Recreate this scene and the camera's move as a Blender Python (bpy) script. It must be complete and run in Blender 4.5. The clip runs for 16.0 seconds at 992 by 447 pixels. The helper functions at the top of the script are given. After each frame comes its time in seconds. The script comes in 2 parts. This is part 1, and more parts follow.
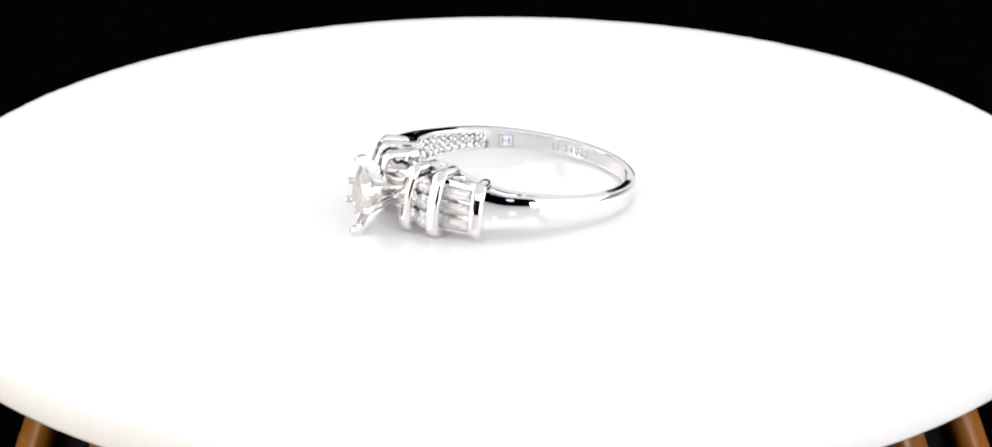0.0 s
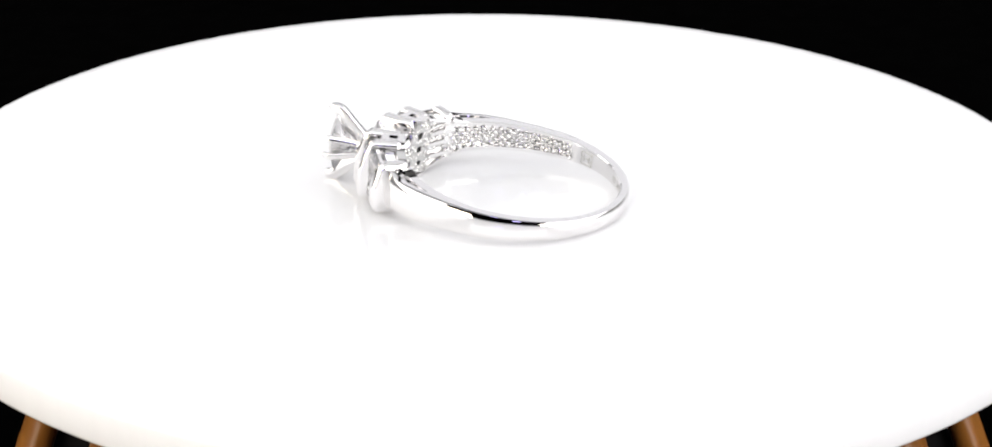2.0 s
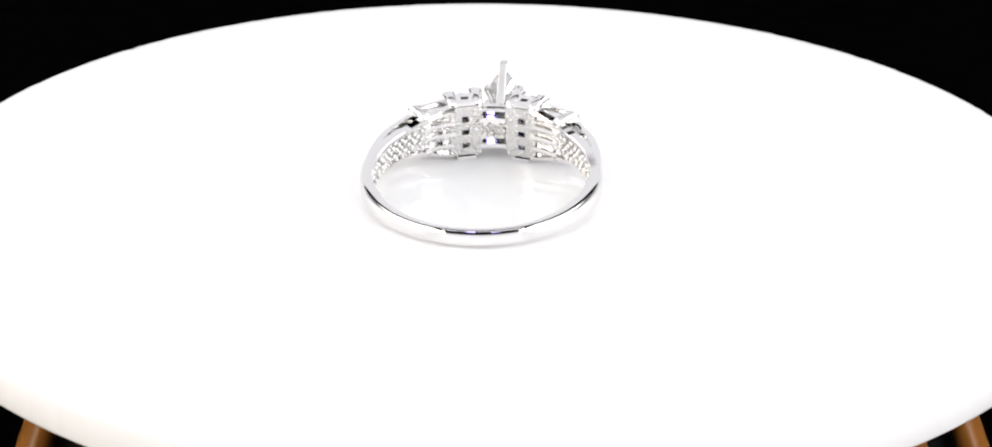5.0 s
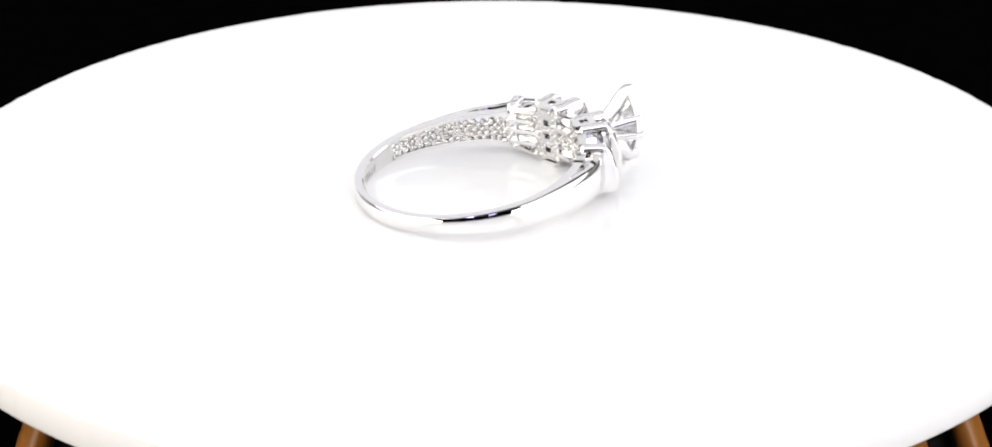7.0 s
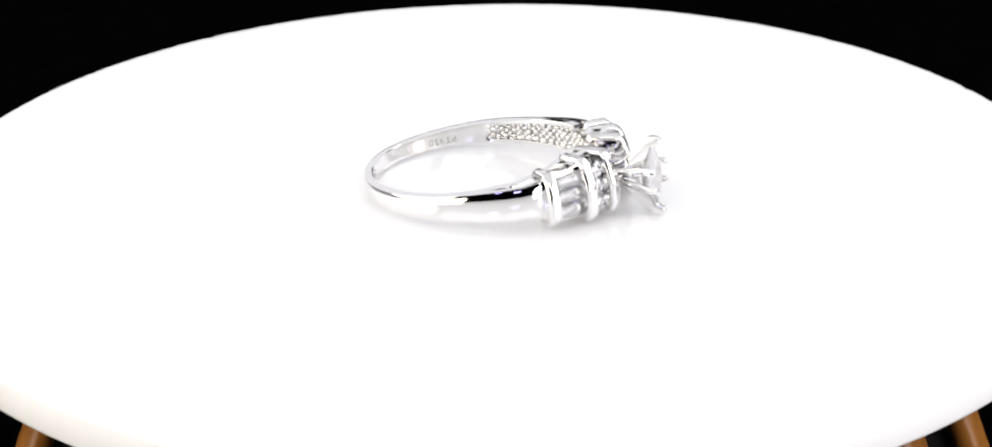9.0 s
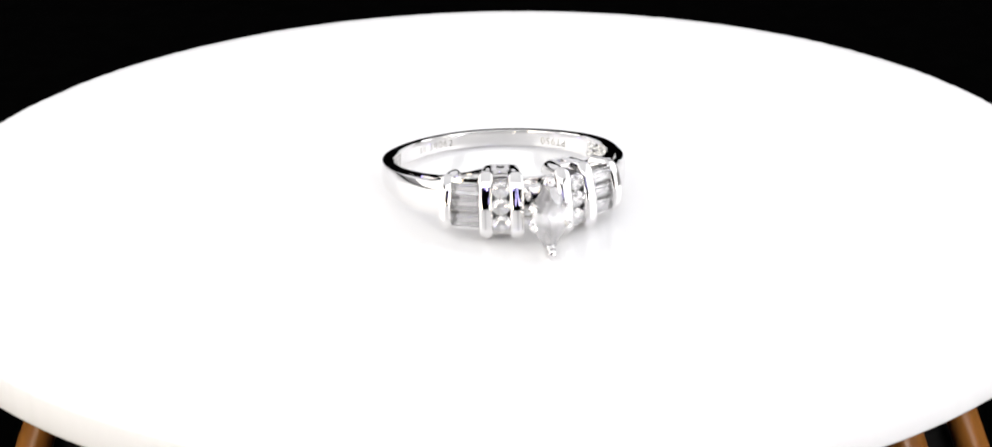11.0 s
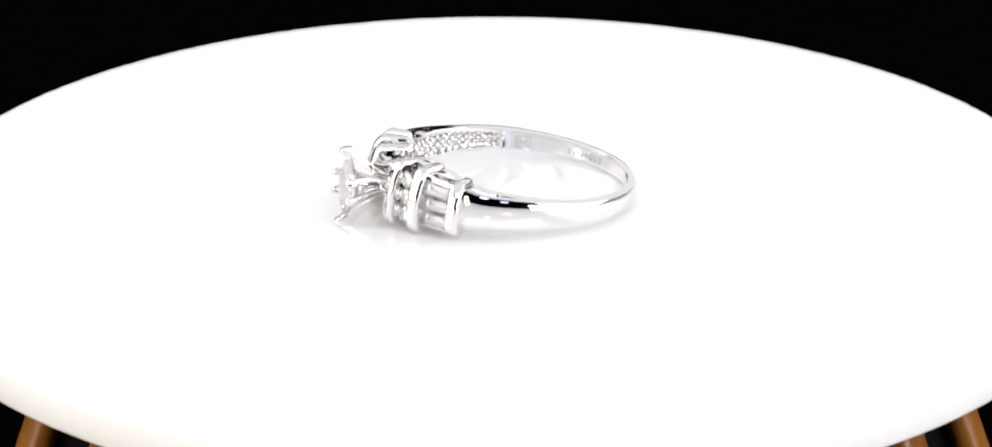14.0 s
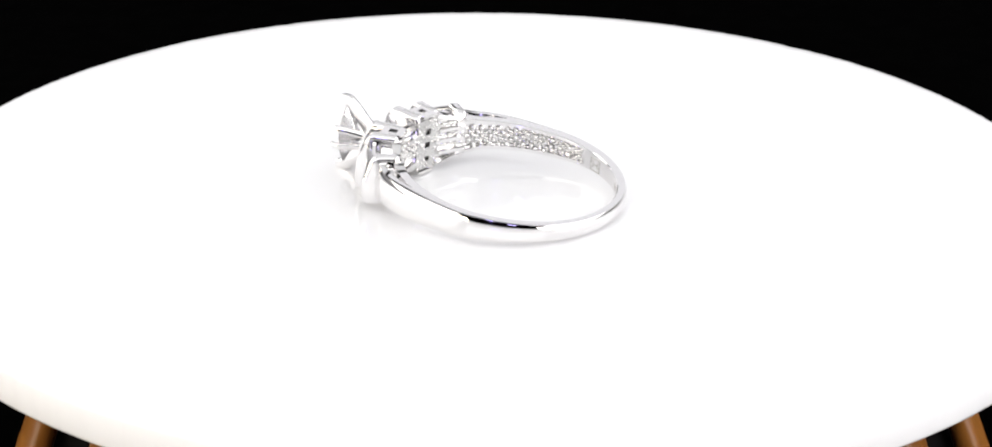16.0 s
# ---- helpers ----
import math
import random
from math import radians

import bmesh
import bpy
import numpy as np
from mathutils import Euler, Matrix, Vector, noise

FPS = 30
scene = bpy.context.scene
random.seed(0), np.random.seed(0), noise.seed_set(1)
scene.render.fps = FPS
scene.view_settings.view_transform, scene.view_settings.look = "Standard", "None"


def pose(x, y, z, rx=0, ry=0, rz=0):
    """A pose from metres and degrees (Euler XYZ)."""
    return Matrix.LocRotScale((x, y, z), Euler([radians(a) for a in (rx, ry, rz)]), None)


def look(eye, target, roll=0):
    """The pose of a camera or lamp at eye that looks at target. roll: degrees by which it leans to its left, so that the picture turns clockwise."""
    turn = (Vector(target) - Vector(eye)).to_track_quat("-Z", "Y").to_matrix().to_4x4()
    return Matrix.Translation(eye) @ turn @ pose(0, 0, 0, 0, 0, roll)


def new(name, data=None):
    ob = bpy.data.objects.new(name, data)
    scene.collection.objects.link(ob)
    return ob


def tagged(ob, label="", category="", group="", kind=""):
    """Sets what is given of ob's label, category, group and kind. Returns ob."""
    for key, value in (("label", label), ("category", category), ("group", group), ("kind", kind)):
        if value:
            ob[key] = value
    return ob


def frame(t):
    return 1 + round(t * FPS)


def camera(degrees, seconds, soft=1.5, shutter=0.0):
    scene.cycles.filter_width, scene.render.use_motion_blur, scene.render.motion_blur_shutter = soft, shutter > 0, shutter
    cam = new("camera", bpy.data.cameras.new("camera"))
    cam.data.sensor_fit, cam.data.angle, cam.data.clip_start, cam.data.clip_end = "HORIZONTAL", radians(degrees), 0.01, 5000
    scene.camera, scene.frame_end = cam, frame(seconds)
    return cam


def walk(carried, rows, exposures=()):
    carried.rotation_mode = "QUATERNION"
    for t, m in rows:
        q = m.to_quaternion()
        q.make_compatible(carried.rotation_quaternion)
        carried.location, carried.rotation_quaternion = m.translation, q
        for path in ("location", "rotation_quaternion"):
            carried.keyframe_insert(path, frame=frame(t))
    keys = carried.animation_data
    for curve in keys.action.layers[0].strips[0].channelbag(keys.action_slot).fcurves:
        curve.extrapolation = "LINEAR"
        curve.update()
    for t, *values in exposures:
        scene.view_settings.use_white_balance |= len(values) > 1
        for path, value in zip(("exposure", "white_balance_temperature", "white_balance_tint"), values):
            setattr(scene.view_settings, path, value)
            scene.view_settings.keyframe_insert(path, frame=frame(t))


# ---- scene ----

# ---- camera -----------------------------------------------------------------
MM = 0.001
DIST = 0.2236                       # from the lens to the turntable's axis
PITCH, ROLL = radians(22.95), -0.116
PERIOD, TURN0 = 13.635, -38.9       # seconds a turn (clockwise from above), degrees at the start

cam = camera(19.47, 16.0, soft=1.9)
ahead = Vector((0, math.cos(PITCH), -math.sin(PITCH)))
above = Vector((0, math.sin(PITCH), math.cos(PITCH)))
eye = -DIST * (ahead + 0.01002 * above - 0.00032 * Vector((1, 0, 0)))
CAM = look(eye, eye + ahead, ROLL)
walk(cam, [(0.0, CAM), (16.0, CAM)])

# ---- world and lights -------------------------------------------------------
world = bpy.data.worlds.new("dark_room")
scene.world = world
world.use_nodes = True
world.node_tree.nodes["Background"].inputs["Color"].default_value = (0.9, 0.95, 1.0, 1)
world.node_tree.nodes["Background"].inputs["Strength"].default_value = 0.0


def area_lamp(name, at, target, sx, sy, watts, colour, roll=0):
    data = bpy.data.lights.new(name, "AREA")
    data.shape, data.size, data.size_y = "RECTANGLE", sx, sy
    data.energy, data.color = watts, colour
    ob = new(name, data)
    ob.matrix_world = look(at, target, roll)
    return ob


area_lamp("softbox_overhead", (0, -0.06, 0.42), (0, -0.06, 0), 0.90, 0.80, 1.80, (0.965, 0.972, 1))
area_lamp("softbox_back", (0, 0.50, 0.25), (0, 0.0, 0.02), 1.30, 0.32, 1.30, (0.97, 0.96, 1))
area_lamp("softbox_left", (-0.46, -0.08, 0.19), (0, -0.08, 0.10), 0.86, 0.36, 2.18, (1, 0.965, 0.92), -18)
area_lamp("softbox_right", (0.46, -0.08, 0.19), (0, -0.08, 0.10), 0.86, 0.36, 2.18, (0.98, 0.97, 1), 18)
area_lamp("softbox_front", (0, -0.46, 0.36), (0, 0.0, 0.02), 0.80, 0.24, 1.5, (0.985, 0.977, 1))
# low fills, not known sources, added to brighten the rim and slats
area_lamp("rim_fill_left", (-0.34, -0.31, 0.02), (-0.02, -0.02, 0), 0.24, 0.12, 0.72, (1, 0.87, 0.66))
area_lamp("rim_fill_right", (0.34, -0.31, 0.02), (0.02, -0.02, 0), 0.24, 0.12, 0.9, (1, 0.96, 0.92))
area_lamp("led_front", (-0.075, -0.42, 0.18), (0, 0, 0), 0.05, 0.03, 0.06, (0.42, 0.36, 1))
area_lamp("led_side", (0.09, -0.42, 0.13), (0, 0, 0), 0.06, 0.03, 0.02, (0.55, 0.5, 1))

# ---- materials --------------------------------------------------------------


def material(name, colour, rough=0.5, metal=0.0, **extra):
    m = bpy.data.materials.new(name)
    m.use_nodes = True
    b = m.node_tree.nodes["Principled BSDF"]
    b.inputs["Base Color"].default_value = (*colour, 1)
    b.inputs["Roughness"].default_value = rough
    b.inputs["Metallic"].default_value = metal
    for key, value in extra.items():
        b.inputs[key.replace("_", " ")].default_value = value
    return m


def mottle(m, colours, scale, rough=None, bump=0.0, bump_scale=None, stretch=(1, 1, 1)):
    """Noise between two colours, and optional roughness range and fine relief."""
    nt = m.node_tree
    b = nt.nodes["Principled BSDF"]
    co = nt.nodes.new("ShaderNodeTexCoord")
    mp = nt.nodes.new("ShaderNodeMapping")
    mp.inputs["Scale"].default_value = stretch
    nt.links.new(co.outputs["Object"], mp.inputs["Vector"])
    n = nt.nodes.new("ShaderNodeTexNoise")
    n.inputs["Scale"].default_value, n.inputs["Detail"].default_value = scale, 6
    nt.links.new(mp.outputs["Vector"], n.inputs["Vector"])
    mix = nt.nodes.new("ShaderNodeMix")
    mix.data_type = "RGBA"
    mix.inputs["A"].default_value, mix.inputs["B"].default_value = (*colours[0], 1), (*colours[1], 1)
    nt.links.new(n.outputs["Fac"], mix.inputs["Factor"])
    nt.links.new(mix.outputs["Result"], b.inputs["Base Color"])
    if rough:
        r = nt.nodes.new("ShaderNodeMapRange")
        r.inputs["To Min"].default_value, r.inputs["To Max"].default_value = rough
        nt.links.new(n.outputs["Fac"], r.inputs["Value"])
        nt.links.new(r.outputs["Result"], b.inputs["Roughness"])
    if bump:
        n2 = nt.nodes.new("ShaderNodeTexNoise")
        n2.inputs["Scale"].default_value, n2.inputs["Detail"].default_value = bump_scale or scale * 4, 4
        nt.links.new(mp.outputs["Vector"], n2.inputs["Vector"])
        bp = nt.nodes.new("ShaderNodeBump")
        bp.inputs["Strength"].default_value, bp.inputs["Distance"].default_value = bump, 0.0001
        nt.links.new(n2.outputs["Fac"], bp.inputs["Height"])
        nt.links.new(bp.outputs["Normal"], b.inputs["Normal"])
    return m


platinum = mottle(material("polished_platinum", (0.92, 0.915, 0.90), 0.05, 1.0),
                  ((0.80, 0.79, 0.785), (0.85, 0.84, 0.835)), 900, rough=(0.02, 0.07))
satin = mottle(material("soft_polished_platinum", (0.9, 0.895, 0.88), 0.15, 1.0),
               ((0.82, 0.81, 0.80), (0.88, 0.87, 0.86)), 900, rough=(0.05, 0.14))
# darker metal colour stands in for the shade inside the cut marks
engraved = mottle(material("engraving_shade_platinum", (0.5, 0.49, 0.46), 0.4, 1.0),
                  ((0.34, 0.33, 0.31), (0.52, 0.51, 0.48)), 3000)
# the same painted shade in a paler tone, for fainter marks
engraved_light = mottle(material("pale_engraving_shade_platinum", (0.66, 0.65, 0.62), 0.3, 1.0),
                        ((0.52, 0.51, 0.48), (0.74, 0.73, 0.70)), 3000, rough=(0.2, 0.4))
granular = mottle(material("granular_platinum", (0.8, 0.79, 0.76), 0.2, 1.0),
                  ((0.56, 0.555, 0.54), (0.82, 0.815, 0.80)), 2500, rough=(0.12, 0.3))
# the opaque white share stands in for bright facet glints, most in the centre stone
diamond = material("diamond", (0.99, 0.985, 1.0), 0.0, 0.0, IOR=2.3, Transmission_Weight=0.88)
whitened = material("whitened_diamond", (0.99, 0.985, 1.0), 0.0, 0.0, IOR=2.1, Transmission_Weight=0.80)
disc_white = mottle(material("white_glossy_acrylic", (0.86, 0.86, 0.86), 0.12, 0.0, IOR=1.45),
                    ((0.89, 0.89, 0.89), (0.92, 0.92, 0.915)), 60, rough=(0.05, 0.12))
wood = mottle(material("brown_varnished_wood", (0.25, 0.11, 0.04), 0.3, Specular_IOR_Level=0.3),
              ((0.05, 0.016, 0.003), (0.44, 0.17, 0.03)), 420, rough=(0.2, 0.4), bump=0.3, stretch=(1, 1, 0.15))
black_cloth = mottle(material("black_velvet", (0.004, 0.004, 0.004), 1.0, 0.0, Specular_IOR_Level=0.0),
                     ((0.0004, 0.0004, 0.0004), (0.0012, 0.0012, 0.0012)), 300, bump=0.4)
white_cloth = mottle(material("white_fabric", (0.7, 0.7, 0.7), 0.9, 0.0, Specular_IOR_Level=0.1),
                     ((0.62, 0.62, 0.62), (0.72, 0.72, 0.71)), 200, bump=0.2)
black_plastic = mottle(material("black_plastic", (0.003, 0.003, 0.003), 0.7, 0.0, Specular_IOR_Level=0.05),
                       ((0.001, 0.001, 0.001), (0.004, 0.004, 0.004)), 200)

# ---- mesh helpers -----------------------------------------------------------


def link_mesh(name, bm, mat, smooth=40):
    bmesh.ops.recalc_face_normals(bm, faces=bm.faces)
    me = bpy.data.meshes.new(name)
    bm.to_mesh(me)
    bm.free()
    me.materials.append(mat)
    if smooth:
        me.polygons.foreach_set("use_smooth", [True] * len(me.polygons))
        me.set_sharp_from_angle(angle=radians(smooth))
    return new(name, me)


def part(name, bm, mat, parent, label="", smooth=40):
    """One mesh under a thing; its bmesh is in the thing's millimetres."""
    bmesh.ops.scale(bm, vec=(MM, MM, MM), verts=bm.verts)
    ob = link_mesh(name, bm, mat, smooth)
    ob.parent = parent
    return tagged(ob, label)


def polar(phi, r, z):
    return Vector((r * math.cos(phi), r * math.sin(phi), z))


def ease(a, b, x):
    """0 below a, 1 above b, smooth between."""
    k = min(1.0, max(0.0, (x - a) / (b - a)))
    return k * k * (3 - 2 * k)


def loft(bm, loops, closed=False, caps=True):
    """Skin over a row of closed loops of points."""
    rows = [[bm.verts.new(p) for p in loop] for loop in loops]
    n = len(rows[0])
    for a, b in zip(rows, rows[1:] + rows[:1] if closed else rows[1:]):
        for i in range(n):
            bm.faces.new((a[i], a[(i + 1) % n], b[(i + 1) % n], b[i]))
    if caps and not closed:
        bm.faces.new(rows[0][::-1])
        bm.faces.new(rows[-1])


def polar_box(bm, deg0, deg1, r0, r1, z0, z1, n=4):
    loft(bm, [[polar(p, r0, z0), polar(p, r1, z0), polar(p, r1, z1), polar(p, r0, z1)]
              for p in (radians(deg0 + (deg1 - deg0) * i / n) for i in range(n + 1))])


def spline(points, n):
    """Smooth row of n + 1 points (any number of columns) through the given ones."""
    pts = [np.array(p, float) for p in points]
    pts = [2 * pts[0] - pts[1], *pts, 2 * pts[-1] - pts[-2]]
    out = []
    for i in range(n + 1):
        s = i / n * (len(pts) - 3)
        k = min(int(s), len(pts) - 4)
        u = s - k
        a, b, c, d = pts[k:k + 4]
        out.append(0.5 * (2 * b + (c - a) * u + (2 * a - 5 * b + 4 * c - d) * u * u + (3 * b - a - 3 * c + d) * u ** 3))
    return out


# ---- the black table and backdrop, and unseen panels added for reflections ---


def cloth_panel(name, size, at, cloth=None):
    bm = bmesh.new()
    bmesh.ops.create_cube(bm, size=1)
    bmesh.ops.scale(bm, vec=size, verts=bm.verts)
    ob = link_mesh(name, bm, cloth or black_cloth, 0)
    ob.location = at
    return tagged(ob, kind="structure")


TABLE_Z = -0.034
tagged(cloth_panel("table", (1.6, 1.6, 0.02), (0, 0, TABLE_Z - 0.01)), "table top covered in black velvet under the turntable")
tagged(cloth_panel("backdrop", (1.6, 0.02, 0.9), (0, 0.81, TABLE_Z + 0.45)), "plain black velvet backdrop behind the turntable")
# unseen black panel, added to keep the metal's front reflections dark
cloth_panel("dark_panel_front", (1.6, 0.02, 0.9), (0, -0.81, TABLE_Z + 0.45))
# unseen white panels, added to bounce fill light into the metal
cloth_panel("bounce_left", (0.02, 1.64, 0.9), (-0.81, 0, TABLE_Z + 0.45), white_cloth)
cloth_panel("bounce_right", (0.02, 1.64, 0.9), (0.81, 0, TABLE_Z + 0.45), white_cloth)
cloth_panel("bounce_top", (1.64, 1.64, 0.02), (0, 0, TABLE_Z + 0.91), white_cloth)

# ---- the turntable ----------------------------------------------------------
R_DISC = 45.43
DISC_AT = Vector((0.207, -0.205, 0))
DISC_UP = Vector((-0.01015, 0.01155, 1)).normalized()


def turntable():
    """A white round plate with a softly rounded, slightly chipped rim."""
    table = tagged(new("turntable"), "round glossy white turntable with a thick rounded rim", "turntable")
    steps = 720
    face = [(0.2, 0.0), (0.7, 0.0), (0.96, 0.0)]
    edge = [(0.96, 0.0), (0.984, -0.02), (0.993, -0.12), (0.998, -0.30), (1.0, -0.6), (1.0, -2.75), (0.998, -3.0), (0.993, -3.12),
            (0.98, -3.15), (0.9, -3.15)]
    for name, profile in (("plate", face), ("rim", edge)):
        bm = bmesh.new()
        rows = []
        for i in range(steps):
            a = 2 * math.pi * i / steps
            rough = 0.06 * noise.noise((8 * math.cos(a), 8 * math.sin(a), 3)) + 0.10 * noise.noise((60 * math.cos(a), 60 * math.sin(a), 0))
            chip = max(0.0, noise.noise((25 * math.cos(a), 25 * math.sin(a), 7)) - 0.45) * 0.6
            rows.append([(DISC_AT.x + (R_DISC * k + (rough - chip) * (k > 0.99) * (z > -1)) * math.cos(a),
                          DISC_AT.y + (R_DISC * k + (rough - chip) * (k > 0.99) * (z > -1)) * math.sin(a), z) for k, z in profile])
        verts = [[bm.verts.new(p) for p in row] for row in rows]
        for a, b in zip(verts, verts[1:] + verts[:1]):
            for i in range(len(profile) - 1):
                bm.faces.new((a[i], b[i], b[i + 1], a[i + 1]))
        if name == "plate":
            bm.faces.new([v[0] for v in verts])
        else:
            bm.faces.new([v[-1] for v in verts][::-1])
        part(name, bm, disc_white, table, "glossy white top face" if name == "plate" else "rounded white rim", 50)
    return table


def pedestal():
    """Fixed foot under the plate: a dark core with splayed wooden slats round it."""
    base = tagged(new("pedestal"), "round pedestal of splayed brown wooden slats over a black core", "pedestal")
    base.location = (0, 0, TABLE_Z)
    top = -TABLE_Z / MM
    bm = bmesh.new()
    prof = [(10, 0.0), (42.5, 0.0), (42.5, 0.5), (31.4, top - 4.2), (8, top - 4.2), (8, top - 3.22)]
    loft(bm, [[Vector((r * math.cos(a), r * math.sin(a), z)) for a in (2 * math.pi * i / 64 for i in range(64))] for r, z in prof])
    part("core", bm, black_plastic, base)
    shared = None
    for i in range(9):              # the slats cover the front half of the foot
        a = radians(SLAT_FIRST + 17.9 * i)
        if shared is None:
            bm = bmesh.new()
            loops = []
            for k in range(7):
                u = k / 6
                r, z = 33.0 + 11.5 * u, (top - 4.2) * (1 - u)
                w, d = 1.75 + 0.25 * u, 1.2
                loops.append([Vector((r + d * math.cos(q), w * math.copysign(abs(math.sin(q)) ** 0.6, math.sin(q)), z))
                              for q in (2 * math.pi * j / 16 for j in range(16))])
            loft(bm, loops)
            ob = part("slat", bm, wood, base)
            shared = ob.data
        else:
            ob = new("slat", shared)
            ob.parent = base
        ob.rotation_euler = (0, 0, a)
    return base


SLAT_FIRST = 201.0
disc = turntable()
pedestal()

# ---- the ring ---------------------------------------------------------------
# Ring space, in millimetres: x towards the centre stone, z along the finger hole.
ring = tagged(new("engagement_ring"), "polished platinum ring with marquise diamond lying on the white plate", "ring")
R_IN = 8.25
HEAD_Z = 0.12                       # and a little up
HEAD_Y = -0.15                      # the centre stone sits a little off the middle
BARS = ((9.1, 8.62, 12.2, 1.10, 2.45), (20.6, 8.62, 11.8, 1.06, 2.45), (37.2, 8.5, 11.35, 1.02, 1.98))
BAR_RISE = 0.25                     # the bars stand a little higher above the band than below it


def inner_radius(deg):
    """The finger hole, a little wider behind."""
    d = abs((deg + 180) % 360 - 180)
    return R_IN + 0.12 * ease(115, 165, d)


def shank():
    """The band behind the shoulders: convex outside, grooved top faces, sunken inner panel."""
    bm = bmesh.new()
    loops = []
    n = 220
    for i in range(n + 1):
        deg = 38.5 + (321.5 - 38.5) * i / n
        d = min(deg, 360 - deg)
        rin = inner_radius(deg)
        thick = 0.74 + 0.21 * (1 - ease(110, 165, d)) + 0.10 * (1 - ease(86, 140, d)) + 1.10 * (1 - ease(38, 86, d))
        half = 0.65 + 0.10 * (1 - ease(100, 165, d)) + 0.53 * (1 - ease(36, 140, d)) + 0.24 * (1 - ease(38.5, 49, d))
        ro = rin + thick
        dome = 0.055 + 0.045 * (1 - ease(36, 120, d))
        groove = 0.42 * (1 - ease(57, 64, d))
        sunk = 0.4 * (1 - ease(100, 110, d))
        gm, gw = rin + 0.52 * thick, 0.13 * thick * (1 - ease(50, 64, d)) + 0.02
        lip = half - 0.30
        prof = []
        for k in range(9):
            q = -1 + k / 4
            prof.append((ro - dome * q * q - 0.08 * abs(q) ** 8, half * 0.97 * q))
        prof += [(ro - dome - 0.22, half), (gm + gw, half), (gm + gw * 0.8, half - groove), (gm - gw * 0.8, half - groove),
                 (gm - gw, half), (rin + 0.07, half), (rin + 0.01, half - 0.06), (rin, lip), (rin + sunk, lip - 0.05),
                 (rin + sunk, -lip + 0.05), (rin, -lip), (rin + 0.01, -half + 0.06), (rin + 0.07, -half), (gm - gw, -half),
                 (gm - gw * 0.8, -half + groove), (gm + gw * 0.8, -half + groove), (gm + gw, -half), (ro - dome - 0.22, -half)]
        low = 0.10 * ease(100, 165, d) - 0.20 * (1 - ease(40, 95, d))
        loops.append([polar(radians(deg), r, z - low) for r, z in prof])
    loft(bm, loops)
    return part("shank", bm, platinum, ring, "polished platinum band", 35)


def bar(deg, r0, r1, thick, half):
    """An upright bar across the ring: a broad rounded front, ends that thin towards the finger."""
    bm = bmesh.new()
    phi = radians(deg)
    er, et = Vector((math.cos(phi), math.sin(phi), 0)), Vector((-math.sin(phi), math.cos(phi), 0))
    depths = [r1 - r0, r1 - r0 - 0.06, r1 - r0 - 0.18, r1 - r0 - 0.4, 1.9, 1.4, 1.05, 0.8, 0.6, 0.45, 0.32, 0.22, 0.13, 0.06, 0.02, 0.0]
    loops = []
    for d, narrow in [(d, 1.0) for d in depths] + [(0.0, 0.5), (0.0, 0.02)]:
        inside = min(1.0, (r1 - r0 - d) / 0.4)
        tall = half - 0.35 * (1 - inside) ** 2
        if d < 1.05:
            tall = half - 1.05 + math.sqrt(1.05 ** 2 - (1.05 - d) ** 2) + 0.16 * (1 - d / 1.05)
        wide = thick / 2 - 0.14 * (1 - inside) ** 2
        if d < 0.32:
            wide = thick / 2 - 0.32 + math.sqrt(0.32 ** 2 - (0.32 - d) ** 2)
        thin = 0.16 * ease(0.25, 1.3, d)
        side = []
        for k in range(25):
            z = tall * math.sin(math.pi / 2 * (k / 12 - 1))
            w = narrow * wide * (1 - thin * ease(half - 1.35, half, abs(z)))
            end = max(0.0, abs(z) - (tall - 0.3)) / 0.3
            side.append((w * math.sqrt(max(0.04, 1 - 0.9 * end * end)), z * (1.0 if z > 0 else 0.95) + BAR_RISE * ease(0, half, z)))
        front = 1 - ease(0.0, 1.8, d)           # the upper half of the front leans back

        def lean(z):
            return front * (0.24 * max(0.0, z - 0.2) ** 1.08 + 0.06 * (z / half) ** 2)

        loops.append([er * (r1 - d - lean(z)) + et * w + Vector((0, 0, z)) for w, z in side]
                     + [er * (r1 - d - lean(z)) - et * w + Vector((0, 0, z)) for w, z in side[::-1]])
    loft(bm, loops)
    part("bar", bm, platinum, ring, "rounded polished bar", 50)


def side_rails(deg0, deg1, spans, up, side):
    """Rails along the edge of a stone channel; each span: radii, and heights at its inner and outer bar."""
    for r0, r1, h0, h1 in spans:
        bm = bmesh.new()
        loops = []
        for i in range(9):
            p = radians(deg0 + (deg1 - deg0) * i / 8)
            k = i / 8 if side > 0 else 1 - i / 8
            h = h0 + (h1 - h0) * ease(0, 1, k)
            loops.append([polar(p, r0, up * (h - 0.26)), polar(p, r1, up * (h - 0.26)), polar(p, r1 - 0.04, up * h), polar(p, r0 + 0.06, up * h)])
        loft(bm, loops)
        part("rail", bm, satin, ring, smooth=30)


def window_plate(deg0, deg1, r0, r1, z0, z1):
    """A gallery plate between two bars, with a square opening."""
    bm = bmesh.new()
    dm, w = (deg0 + deg1) / 2, (deg1 - deg0)
    rm = r0 + 0.50 * (r1 - r0)
    polar_box(bm, deg0, deg1, r0, rm - 0.32, z0, z1)
    polar_box(bm, deg0, deg1, rm + 0.32, r1, z0, z1)
    polar_box(bm, deg0, dm - 0.17 * w, rm - 0.32, rm + 0.32, z0, z1, 2)
    polar_box(bm, dm + 0.17 * w, deg1, rm - 0.32, rm + 0.32, z0, z1, 2)
    part("gallery_plate", bm, satin, ring, "pierced gallery plate", 30)


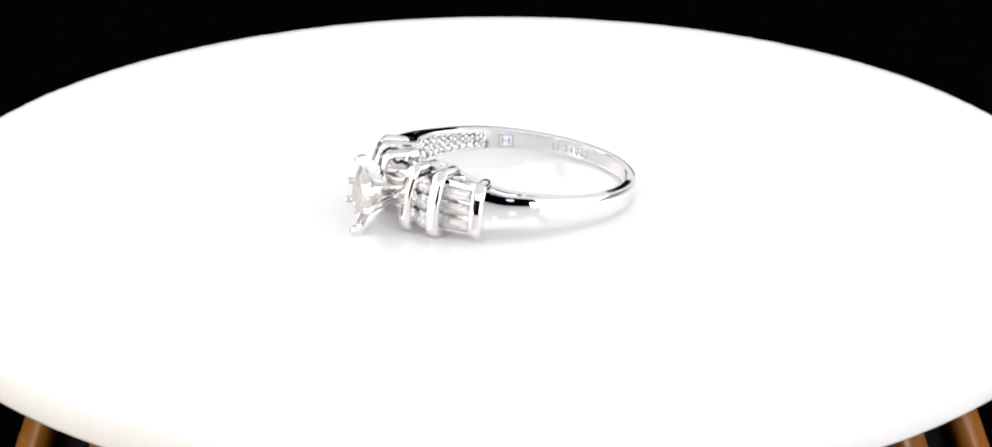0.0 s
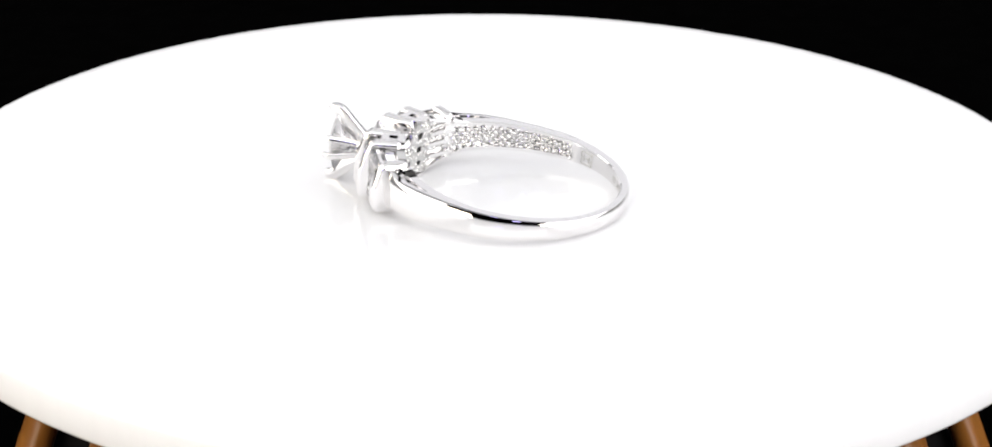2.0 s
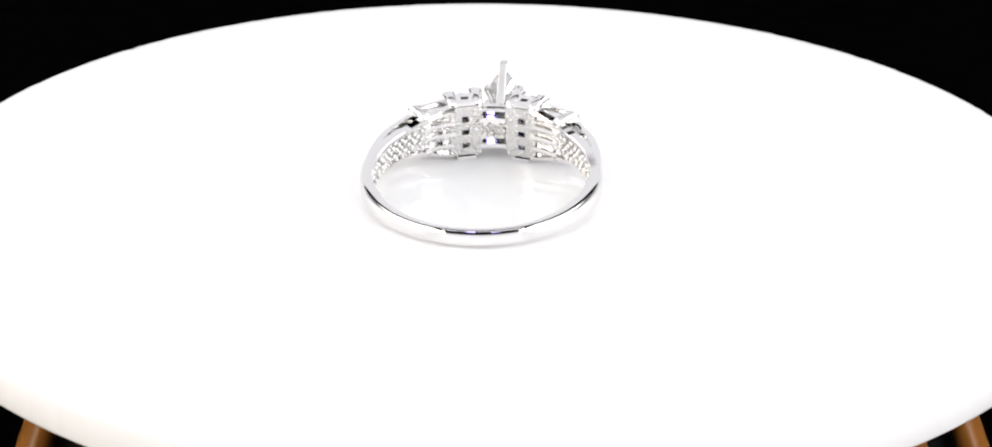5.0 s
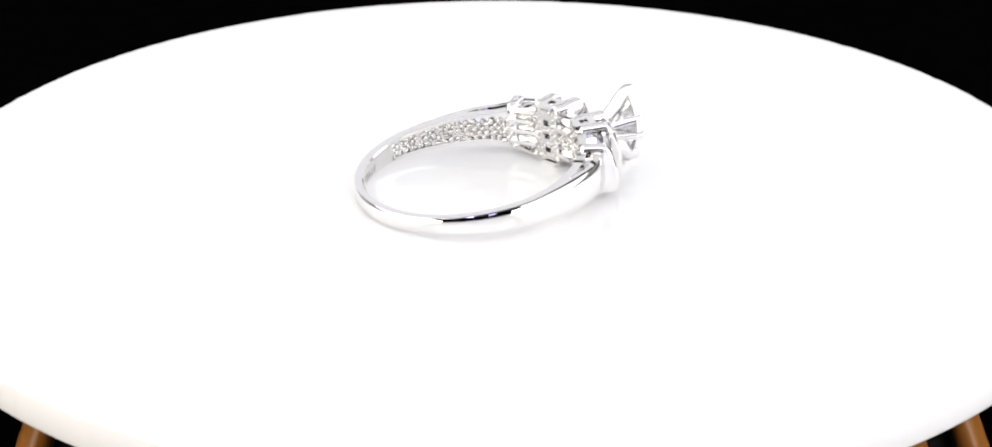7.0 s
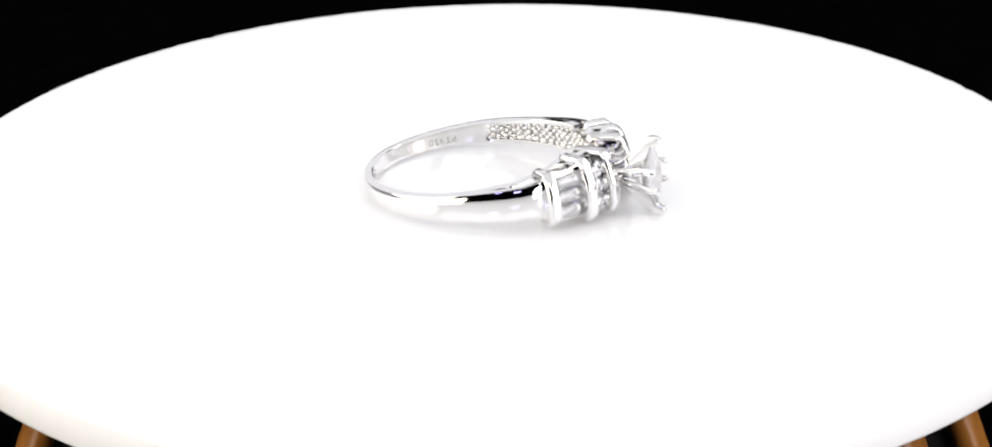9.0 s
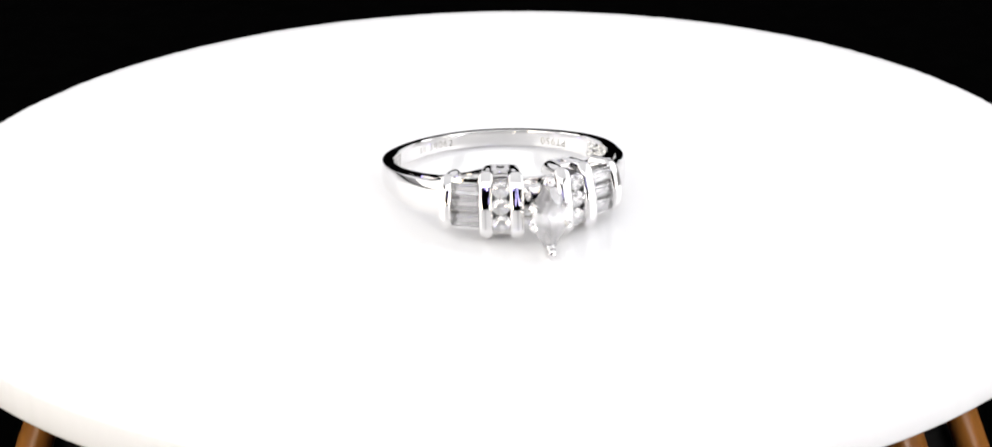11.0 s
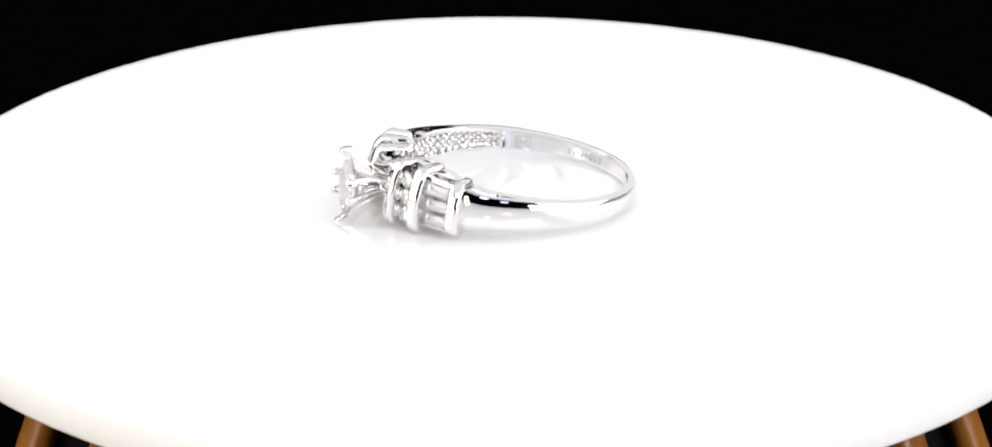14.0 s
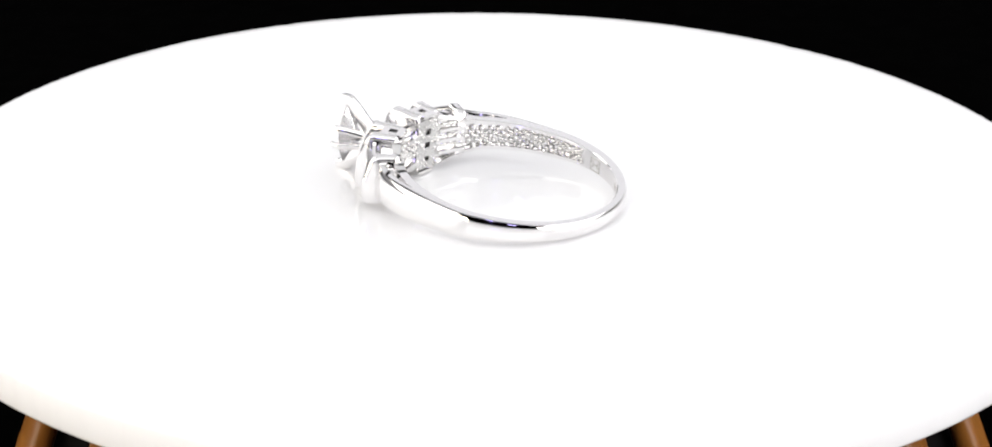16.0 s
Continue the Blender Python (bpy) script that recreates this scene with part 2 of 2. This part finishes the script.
def channel_floor(deg0, deg1, r0, r1, half):
    """The metal seat under a row of stones."""
    bm = bmesh.new()
    polar_box(bm, deg0, deg1, r0, r1, -half, half, 6)
    part("stone_seat", bm, satin, ring, smooth=30)


def pierced_lining(side):
    """The grainy wall behind the round stones that faces the finger, with three small holes."""
    bm = bmesh.new()
    columns, rows = (6.6, 13.2, 17.0, 23.1), (-2.0, -1.4, -1.0, -0.25, 0.2, 0.85, 1.35, 2.2)
    for c in range(3):
        for r in range(7):
            if c == 1 and r in (1, 3, 5):
                continue
            polar_box(bm, *sorted((side * columns[c], side * columns[c + 1])), R_IN + 0.28, R_IN + 0.6, rows[r], rows[r + 1], 3)
    bmesh.ops.remove_doubles(bm, verts=bm.verts, dist=0.001)
    part("lining", bm, granular, ring, "grainy pierced lining", 30)


def stone_outline(kind, a, b, angle):
    """Unit girdle outline: along z by a, across by b."""
    c, s = math.cos(angle), math.sin(angle)
    if kind == "marquise":
        k = abs(math.asin(max(-1.0, min(1.0, s)))) / (math.pi / 2)      # two arcs that meet in points
        return math.copysign(b * (1 - k * k), c) if abs(c) > 1e-6 else 0.0, a * math.copysign(k, s)
    return b * c, a * s


def brilliant(name, kind, a, b, at, phi, crown, depth, label, fold=8):
    """A faceted stone whose table faces outward along the radius."""
    bm = bmesh.new()
    er, et = Vector((math.cos(phi), math.sin(phi), 0)), Vector((-math.sin(phi), math.cos(phi), 0))

    def ringlet(count, shift, size, height):
        out = []
        for i in range(count):
            y, z = stone_outline(kind, a, b, 2 * math.pi * (i + shift) / count)
            out.append(bm.verts.new(at + et * (y * size) + Vector((0, 0, z * size)) + er * height))
        return out

    table = ringlet(fold, 0.0, 0.56, crown)
    mid = ringlet(fold, 0.5, 0.80, crown * 0.55)
    top = ringlet(2 * fold, 0.0, 1.0, 0.03)
    low = ringlet(2 * fold, 0.0, 1.0, -0.03)
    pav = ringlet(fold, 0.5, 0.46, -depth * 0.56)
    tip = bm.verts.new(at - er * depth)
    bm.faces.new(table)
    for i in range(fold):
        j = (i + 1) % fold
        bm.faces.new((table[i], mid[i], table[j]))
        bm.faces.new((table[i], mid[i - 1], top[2 * i], mid[i]))
        for p, q in ((2 * i, 2 * i + 1), (2 * i + 1, (2 * i + 2) % (2 * fold))):
            bm.faces.new((mid[i], top[p], top[q]))
            bm.faces.new((top[p], low[p], low[q], top[q]))
            bm.faces.new((low[p], pav[i], low[q]))
        bm.faces.new((low[2 * i], pav[i - 1], tip, pav[i]))
    part(name, bm, whitened if kind == "marquise" else diamond, ring, label, 0)


def baguette(at, phi, tilt, length, w0, w1):
    """A tapered step-cut stone, long along the band."""
    bm = bmesh.new()
    er, et = Vector((math.cos(phi), math.sin(phi), 0)), Vector((-math.sin(phi), math.cos(phi), 0))
    turn = Matrix.Rotation(tilt, 3, "Z")
    er, et = turn @ er, turn @ et
    loops = []
    for size, h in ((0.25, -0.75), (0.7, -0.42), (0.97, -0.06), (1.0, 0.0), (1.0, 0.05), (0.86, 0.17), (0.68, 0.25)):
        m = min(length, w0, w1) / 2 * (1 - size)
        loops.append([at + et * (sx * (length / 2 - m)) + Vector((0, 0, sz * ((w1 if sx > 0 else w0) / 2 - m))) + er * h
                      for sx, sz in ((-1, -1), (1, -1), (1, 1), (-1, 1))])
    loft(bm, loops)
    part("baguette_diamond", bm, diamond, ring, "tapered baguette-cut diamond", 0)


def prong(path, label):
    """A claw swept along a path of (x, y, z, half width, half thickness); the width lies in the plane of the bend."""
    bm = bmesh.new()
    rows = spline(path, 22)
    loops = []
    for i, row in enumerate(rows):
        c = Vector(row[:3])
        ta = (Vector(rows[min(i + 1, 22)][:3]) - Vector(rows[max(i - 1, 0)][:3])).normalized()
        out = Vector((0, path[-1][1] - path[1][1], path[-1][2] - path[1][2])).normalized()
        side = ta.cross(out).normalized()
        wide = side.cross(ta).normalized()
        k = 1.0 if i < 22 else 0.75
        loops.append([c + wide * (k * row[3] * math.copysign(abs(math.cos(q)) ** 0.6, math.cos(q)))
                      + side * (k * row[4] * math.copysign(abs(math.sin(q)) ** 0.6, math.sin(q)))
                      for q in (2 * math.pi * j / 16 for j in range(16))])
    loft(bm, loops)
    part("prong", bm, satin, ring, label, 60)


def fin_claw(up):
    """A broad flat claw that flares from the stem to one point of the stone and folds over it."""
    inner = spline([(10.4, 0.05), (11.6, 0.10), (12.8, 0.32), (13.6, 1.05), (14.35, 2.05), (14.75, 2.42)], 14)
    tip = [(14.98, 2.46), (15.06, 2.62), (15.08, 2.9), (14.97, 3.08)]
    outer = spline([(14.72, 3.16), (14.2, 3.16), (13.7, 2.84), (13.1, 2.26), (12.4, 1.6), (11.6, 1.04), (10.4, 0.85)], 18)
    pts = [Vector((float(p[0]), float(p[1]))) for p in [*inner, *tip, *outer]]
    count = len(pts)
    loops = []
    for off, shrink in ((-1.0, 0.13), (-0.93, 0.05), (-0.75, 0.01), (0.0, 0.0), (0.75, 0.01), (0.93, 0.05), (1.0, 0.13)):
        loop = []
        for i, p in enumerate(pts):
            e = (pts[(i + 1) % count] - p).normalized() + (p - pts[i - 1]).normalized()
            q = p + Vector((-e.y, e.x)).normalized() * shrink
            half = 0.31 + 0.16 * (1 - ease(10.8, 12.6, p.x)) - 0.05 * ease(14.0, 15.0, p.x)
            loop.append(Vector((q.x, HEAD_Y * ease(10.4, 12.0, p.x) + off * half, up * q.y + HEAD_Z)))
        loops.append(loop)
    bm = bmesh.new()
    loft(bm, loops)
    part("prong", bm, platinum, ring, "broad flared claw over the stone's point", 50)


def engraving(text, deg, height, label, up):
    """Letters laid on the inside of the band, upright (1) or upside down (-1) as the ring lies."""
    cu = bpy.data.curves.new("letters", "FONT")
    cu.body, cu.size, cu.align_x, cu.align_y, cu.space_character = text, height, "CENTER", "CENTER", 1.15
    tmp = new("letters", cu)
    me = bpy.data.meshes.new_from_object(tmp.evaluated_get(bpy.context.evaluated_depsgraph_get()))
    bpy.data.objects.remove(tmp)
    bm = bmesh.new()
    bm.from_mesh(me)
    bmesh.ops.subdivide_edges(bm, edges=bm.edges, cuts=1)
    for v in bm.verts:
        v.co = polar(radians(deg) - up * v.co.x / R_IN, inner_radius(deg - up * math.degrees(v.co.x / R_IN)) - 0.012, up * v.co.y - 0.16)
    part("hallmark", bm, engraved, band, label, 0)


def engraved_bars(deg0, deg1, count, z0, z1):
    for k in range(count):
        bm = bmesh.new()
        d = deg0 + (deg1 - deg0) * (k + 0.5) / count
        w = abs(deg1 - deg0) / count * 0.22
        polar_box(bm, d - w, d + w, inner_radius(d) - 0.012, inner_radius(d) + 0.05, z0, z1, 2)
        part("engraved_bar", bm, engraved_light, band)


band = shank()
for side in (1, -1):
    for deg, r0, r1, thick, half in BARS:
        bar(side * deg, r0, r1, thick, half)
    for z in (1, -1):
        lo, hi = sorted((side * 9.5, side * 20.0))
        rise = BAR_RISE if z > 0 else 0.0
        window_plate(lo, hi, 8.4, 10.15, *sorted((z * 2.1 + rise, z * 2.37 + rise)))
        lo, hi = sorted((side * 20.9, side * 36.4))
        side_rails(lo, hi, ((8.35, 9.1, 2.05 + rise, 1.6 + rise), (10.25, 10.6, 1.85 + rise, 1.72 + rise)), z, side)
    channel_floor(*sorted((side * 9.5, side * 20.0)), 9.5, 10.4, 2.1)
    channel_floor(*sorted((side * 20.9, side * 36.4)), 8.72, 9.85, 1.75)
    pierced_lining(side)
    for z in (1.46, 0.12, -1.22):
        phi = radians(side * 14.9)
        brilliant("round_diamond", "round", 0.66, 0.66, polar(phi, 11.25, z), phi, 0.2, 0.56, "small round brilliant-cut diamond")
    for z in (1.28, 0.10, -1.08):
        phi = radians(side * 28.9)
        baguette(polar(phi, 10.68, z), phi, radians(side * 3), 2.3, *((1.1, 0.98) if side > 0 else (0.98, 1.1)))

brilliant("marquise_diamond", "marquise", 2.75, 1.3, Vector((14.3, HEAD_Y, HEAD_Z)), 0.0, 0.42, 1.3, "large marquise-cut centre diamond", 12)
for z in (1, -1):
    fin_claw(z)
    for y in (1, -1):
        prong([(10.5, y * 0.35, z * 0.3, 0.26, 0.26), (12.0, HEAD_Y + y * 0.5, z * 0.4 + 0.4 * HEAD_Z, 0.24, 0.25),
               (13.3, HEAD_Y + y * 0.95, z * 0.58 + HEAD_Z, 0.22, 0.26), (14.4, HEAD_Y + y * 1.36, z * 0.72 + HEAD_Z, 0.21, 0.27),
               (14.95, HEAD_Y + y * 1.27, z * 0.70 + HEAD_Z, 0.18, 0.24)], "slim side claw")

bm = bmesh.new()
loft(bm, [[Vector((x, w * math.cos(q), h * math.sin(q))) for q in (2 * math.pi * j / 20 for j in range(20))]
          for x, w, h in ((9.2, 0.9, 1.1), (10.0, 1.0, 1.0), (10.8, 0.75, 0.8), (11.6, 0.6, 0.75), (11.8, 0.4, 0.5))])
part("basket", bm, satin, ring)
for z in (1, -1):
    bm = bmesh.new()
    polar_box(bm, -8.4, 8.4, 10.2, 10.75, *sorted((z * 0.95, z * 1.4)))
    part("bridge", bm, satin, ring, smooth=30)
for lo, hi, z0, z1 in ((-6.8, 6.8, 0.95, 1.3), (22.4, 38.6, 0.78, 1.06), (-38.6, -22.4, 0.78, 1.06)):
    for z in (1, -1):
        bm = bmesh.new()
        polar_box(bm, lo, hi, R_IN + 0.02, R_IN + 0.5, *sorted((z * z0, z * z1)), 14)
        part("inner_rail", bm, satin, ring, smooth=30)
bm = bmesh.new()
polar_box(bm, -8.6, 8.6, R_IN + 0.5, R_IN + 0.66, -1.0, 0.72, 12)
part("inner_lining", bm, satin, ring, smooth=30)
bm = bmesh.new()
polar_box(bm, -8.0, 8.0, 8.85, 9.35, 0.62, 1.62, 10)
part("saddle", bm, satin, ring, smooth=30)
for lo in (-37.6, 20.4):
    bm = bmesh.new()
    polar_box(bm, lo, lo + 17.2, R_IN + 0.1, R_IN + 0.55, -0.16, 0.16, 12)
    part("inner_rail", bm, satin, ring, smooth=30)


def granules(side):
    """The bead-like texture sunk in the inner panel."""
    rnd = random.Random(5 + side)
    bm = bmesh.new()
    for i in range(32):
        d = 37.5 + (107.5 - 37.5) * i / 31
        half = 0.75 + 0.53 * (1 - ease(36, 140, d)) - 0.36
        for k in (-1, 0, 1) if i % 2 else (-0.5, 0.5):
            z = half * k * 0.78 + rnd.uniform(-0.05, 0.05)
            size = (0.27 if d < 75 else 0.24) * rnd.uniform(0.8, 1.12)
            deep = 0.38 - 0.22 * ease(98, 108, d) + rnd.uniform(-0.07, 0.07)
            m = Matrix.Translation(polar(radians(side * (d + rnd.uniform(-0.5, 0.5))), R_IN + deep, z)) @ Matrix.Rotation(rnd.random() * 6, 4, "Z")
            bmesh.ops.create_icosphere(bm, subdivisions=2, radius=size, matrix=m)
    for i in range(14):
        d = 0.9 + 21.4 * i / 13
        for k in range(3 if d < 6.6 else 9):
            z = (0.42 * (k - 1) if d < 6.6 else -1.74 + 0.46 * k) + (0.09 if i % 2 else -0.09) + rnd.uniform(-0.06, 0.06)
            hole = 12.6 < d < 17.6 and any(a < z < b for a, b in ((-1.5, -0.9), (-0.35, 0.3), (0.75, 1.45)))
            if hole:
                continue
            out = 0.42 if d < 6.6 else 0.33 + rnd.uniform(-0.03, 0.06)
            m = Matrix.Translation(polar(radians(side * (d + rnd.uniform(-0.4, 0.4))), R_IN + out, z)) @ Matrix.Rotation(rnd.random() * 6, 4, "Z")
            bmesh.ops.create_icosphere(bm, subdivisions=1, radius=0.19 * rnd.uniform(0.5, 1.25), matrix=m)
    for i in range(10):
        d = 21.5 + 14.5 * i / 9
        for z in (-1.28, -0.44, 0.44, 1.28):
            m = Matrix.Translation(polar(radians(side * d), R_IN + 0.46, z + rnd.uniform(-0.08, 0.08))) @ Matrix.Rotation(rnd.random() * 6, 4, "Z")
            bmesh.ops.create_icosphere(bm, subdivisions=1, radius=0.22 * rnd.uniform(0.6, 1.2), matrix=m)
    part("beading", bm, granular, band, "grainy sunken beading inside the band", 60)["kind"] = "stuff"


for side in (1, -1):
    granules(side)
engraving("PT950", 134.2, 0.8, "stamped platinum hallmark", -1)
engraving("34062", -160.0, 0.82, "stamped number", 1)
engraved_bars(-144.5, -150.0, 2, -0.42, 0.10)
bm = bmesh.new()
for z0, z1, d0, d1 in ((-0.66, -0.57, -123.4, -115), (0.33, 0.42, -123.4, -115), (-0.57, 0.33, -123.4, -122.6), (-0.57, 0.33, -115.8, -115),
                       (-0.38, 0.16, -121.6, -120.6), (-0.16, -0.04, -120.6, -117.8), (-0.38, 0.16, -117.8, -116.8)):
    polar_box(bm, d0, d1, R_IN - 0.012, R_IN + 0.05, z0, z1, 2)
part("maker_stamp", bm, engraved_light, band, "small square stamp")

# ---- motion -----------------------------------------------------------------
LEAN = Vector((0, 0, 1)).rotation_difference(DISC_UP).to_matrix().to_4x4()
RING_ON_DISC = pose(1.28 * MM, 1.26 * MM, 1.69 * MM, 0, 0, -105.56) @ pose(0, 0, 0, -0.8, -5.2, 0)


def spin(t):
    return pose(0, 0, 0, 0, 0, TURN0 - 360 * t / PERIOD) @ LEAN


def motions():
    times = [k * 0.2 for k in range(81)]
    walk(disc, [(t, spin(t)) for t in times])
    walk(ring, [(t, spin(t) @ RING_ON_DISC) for t in times])


motions()
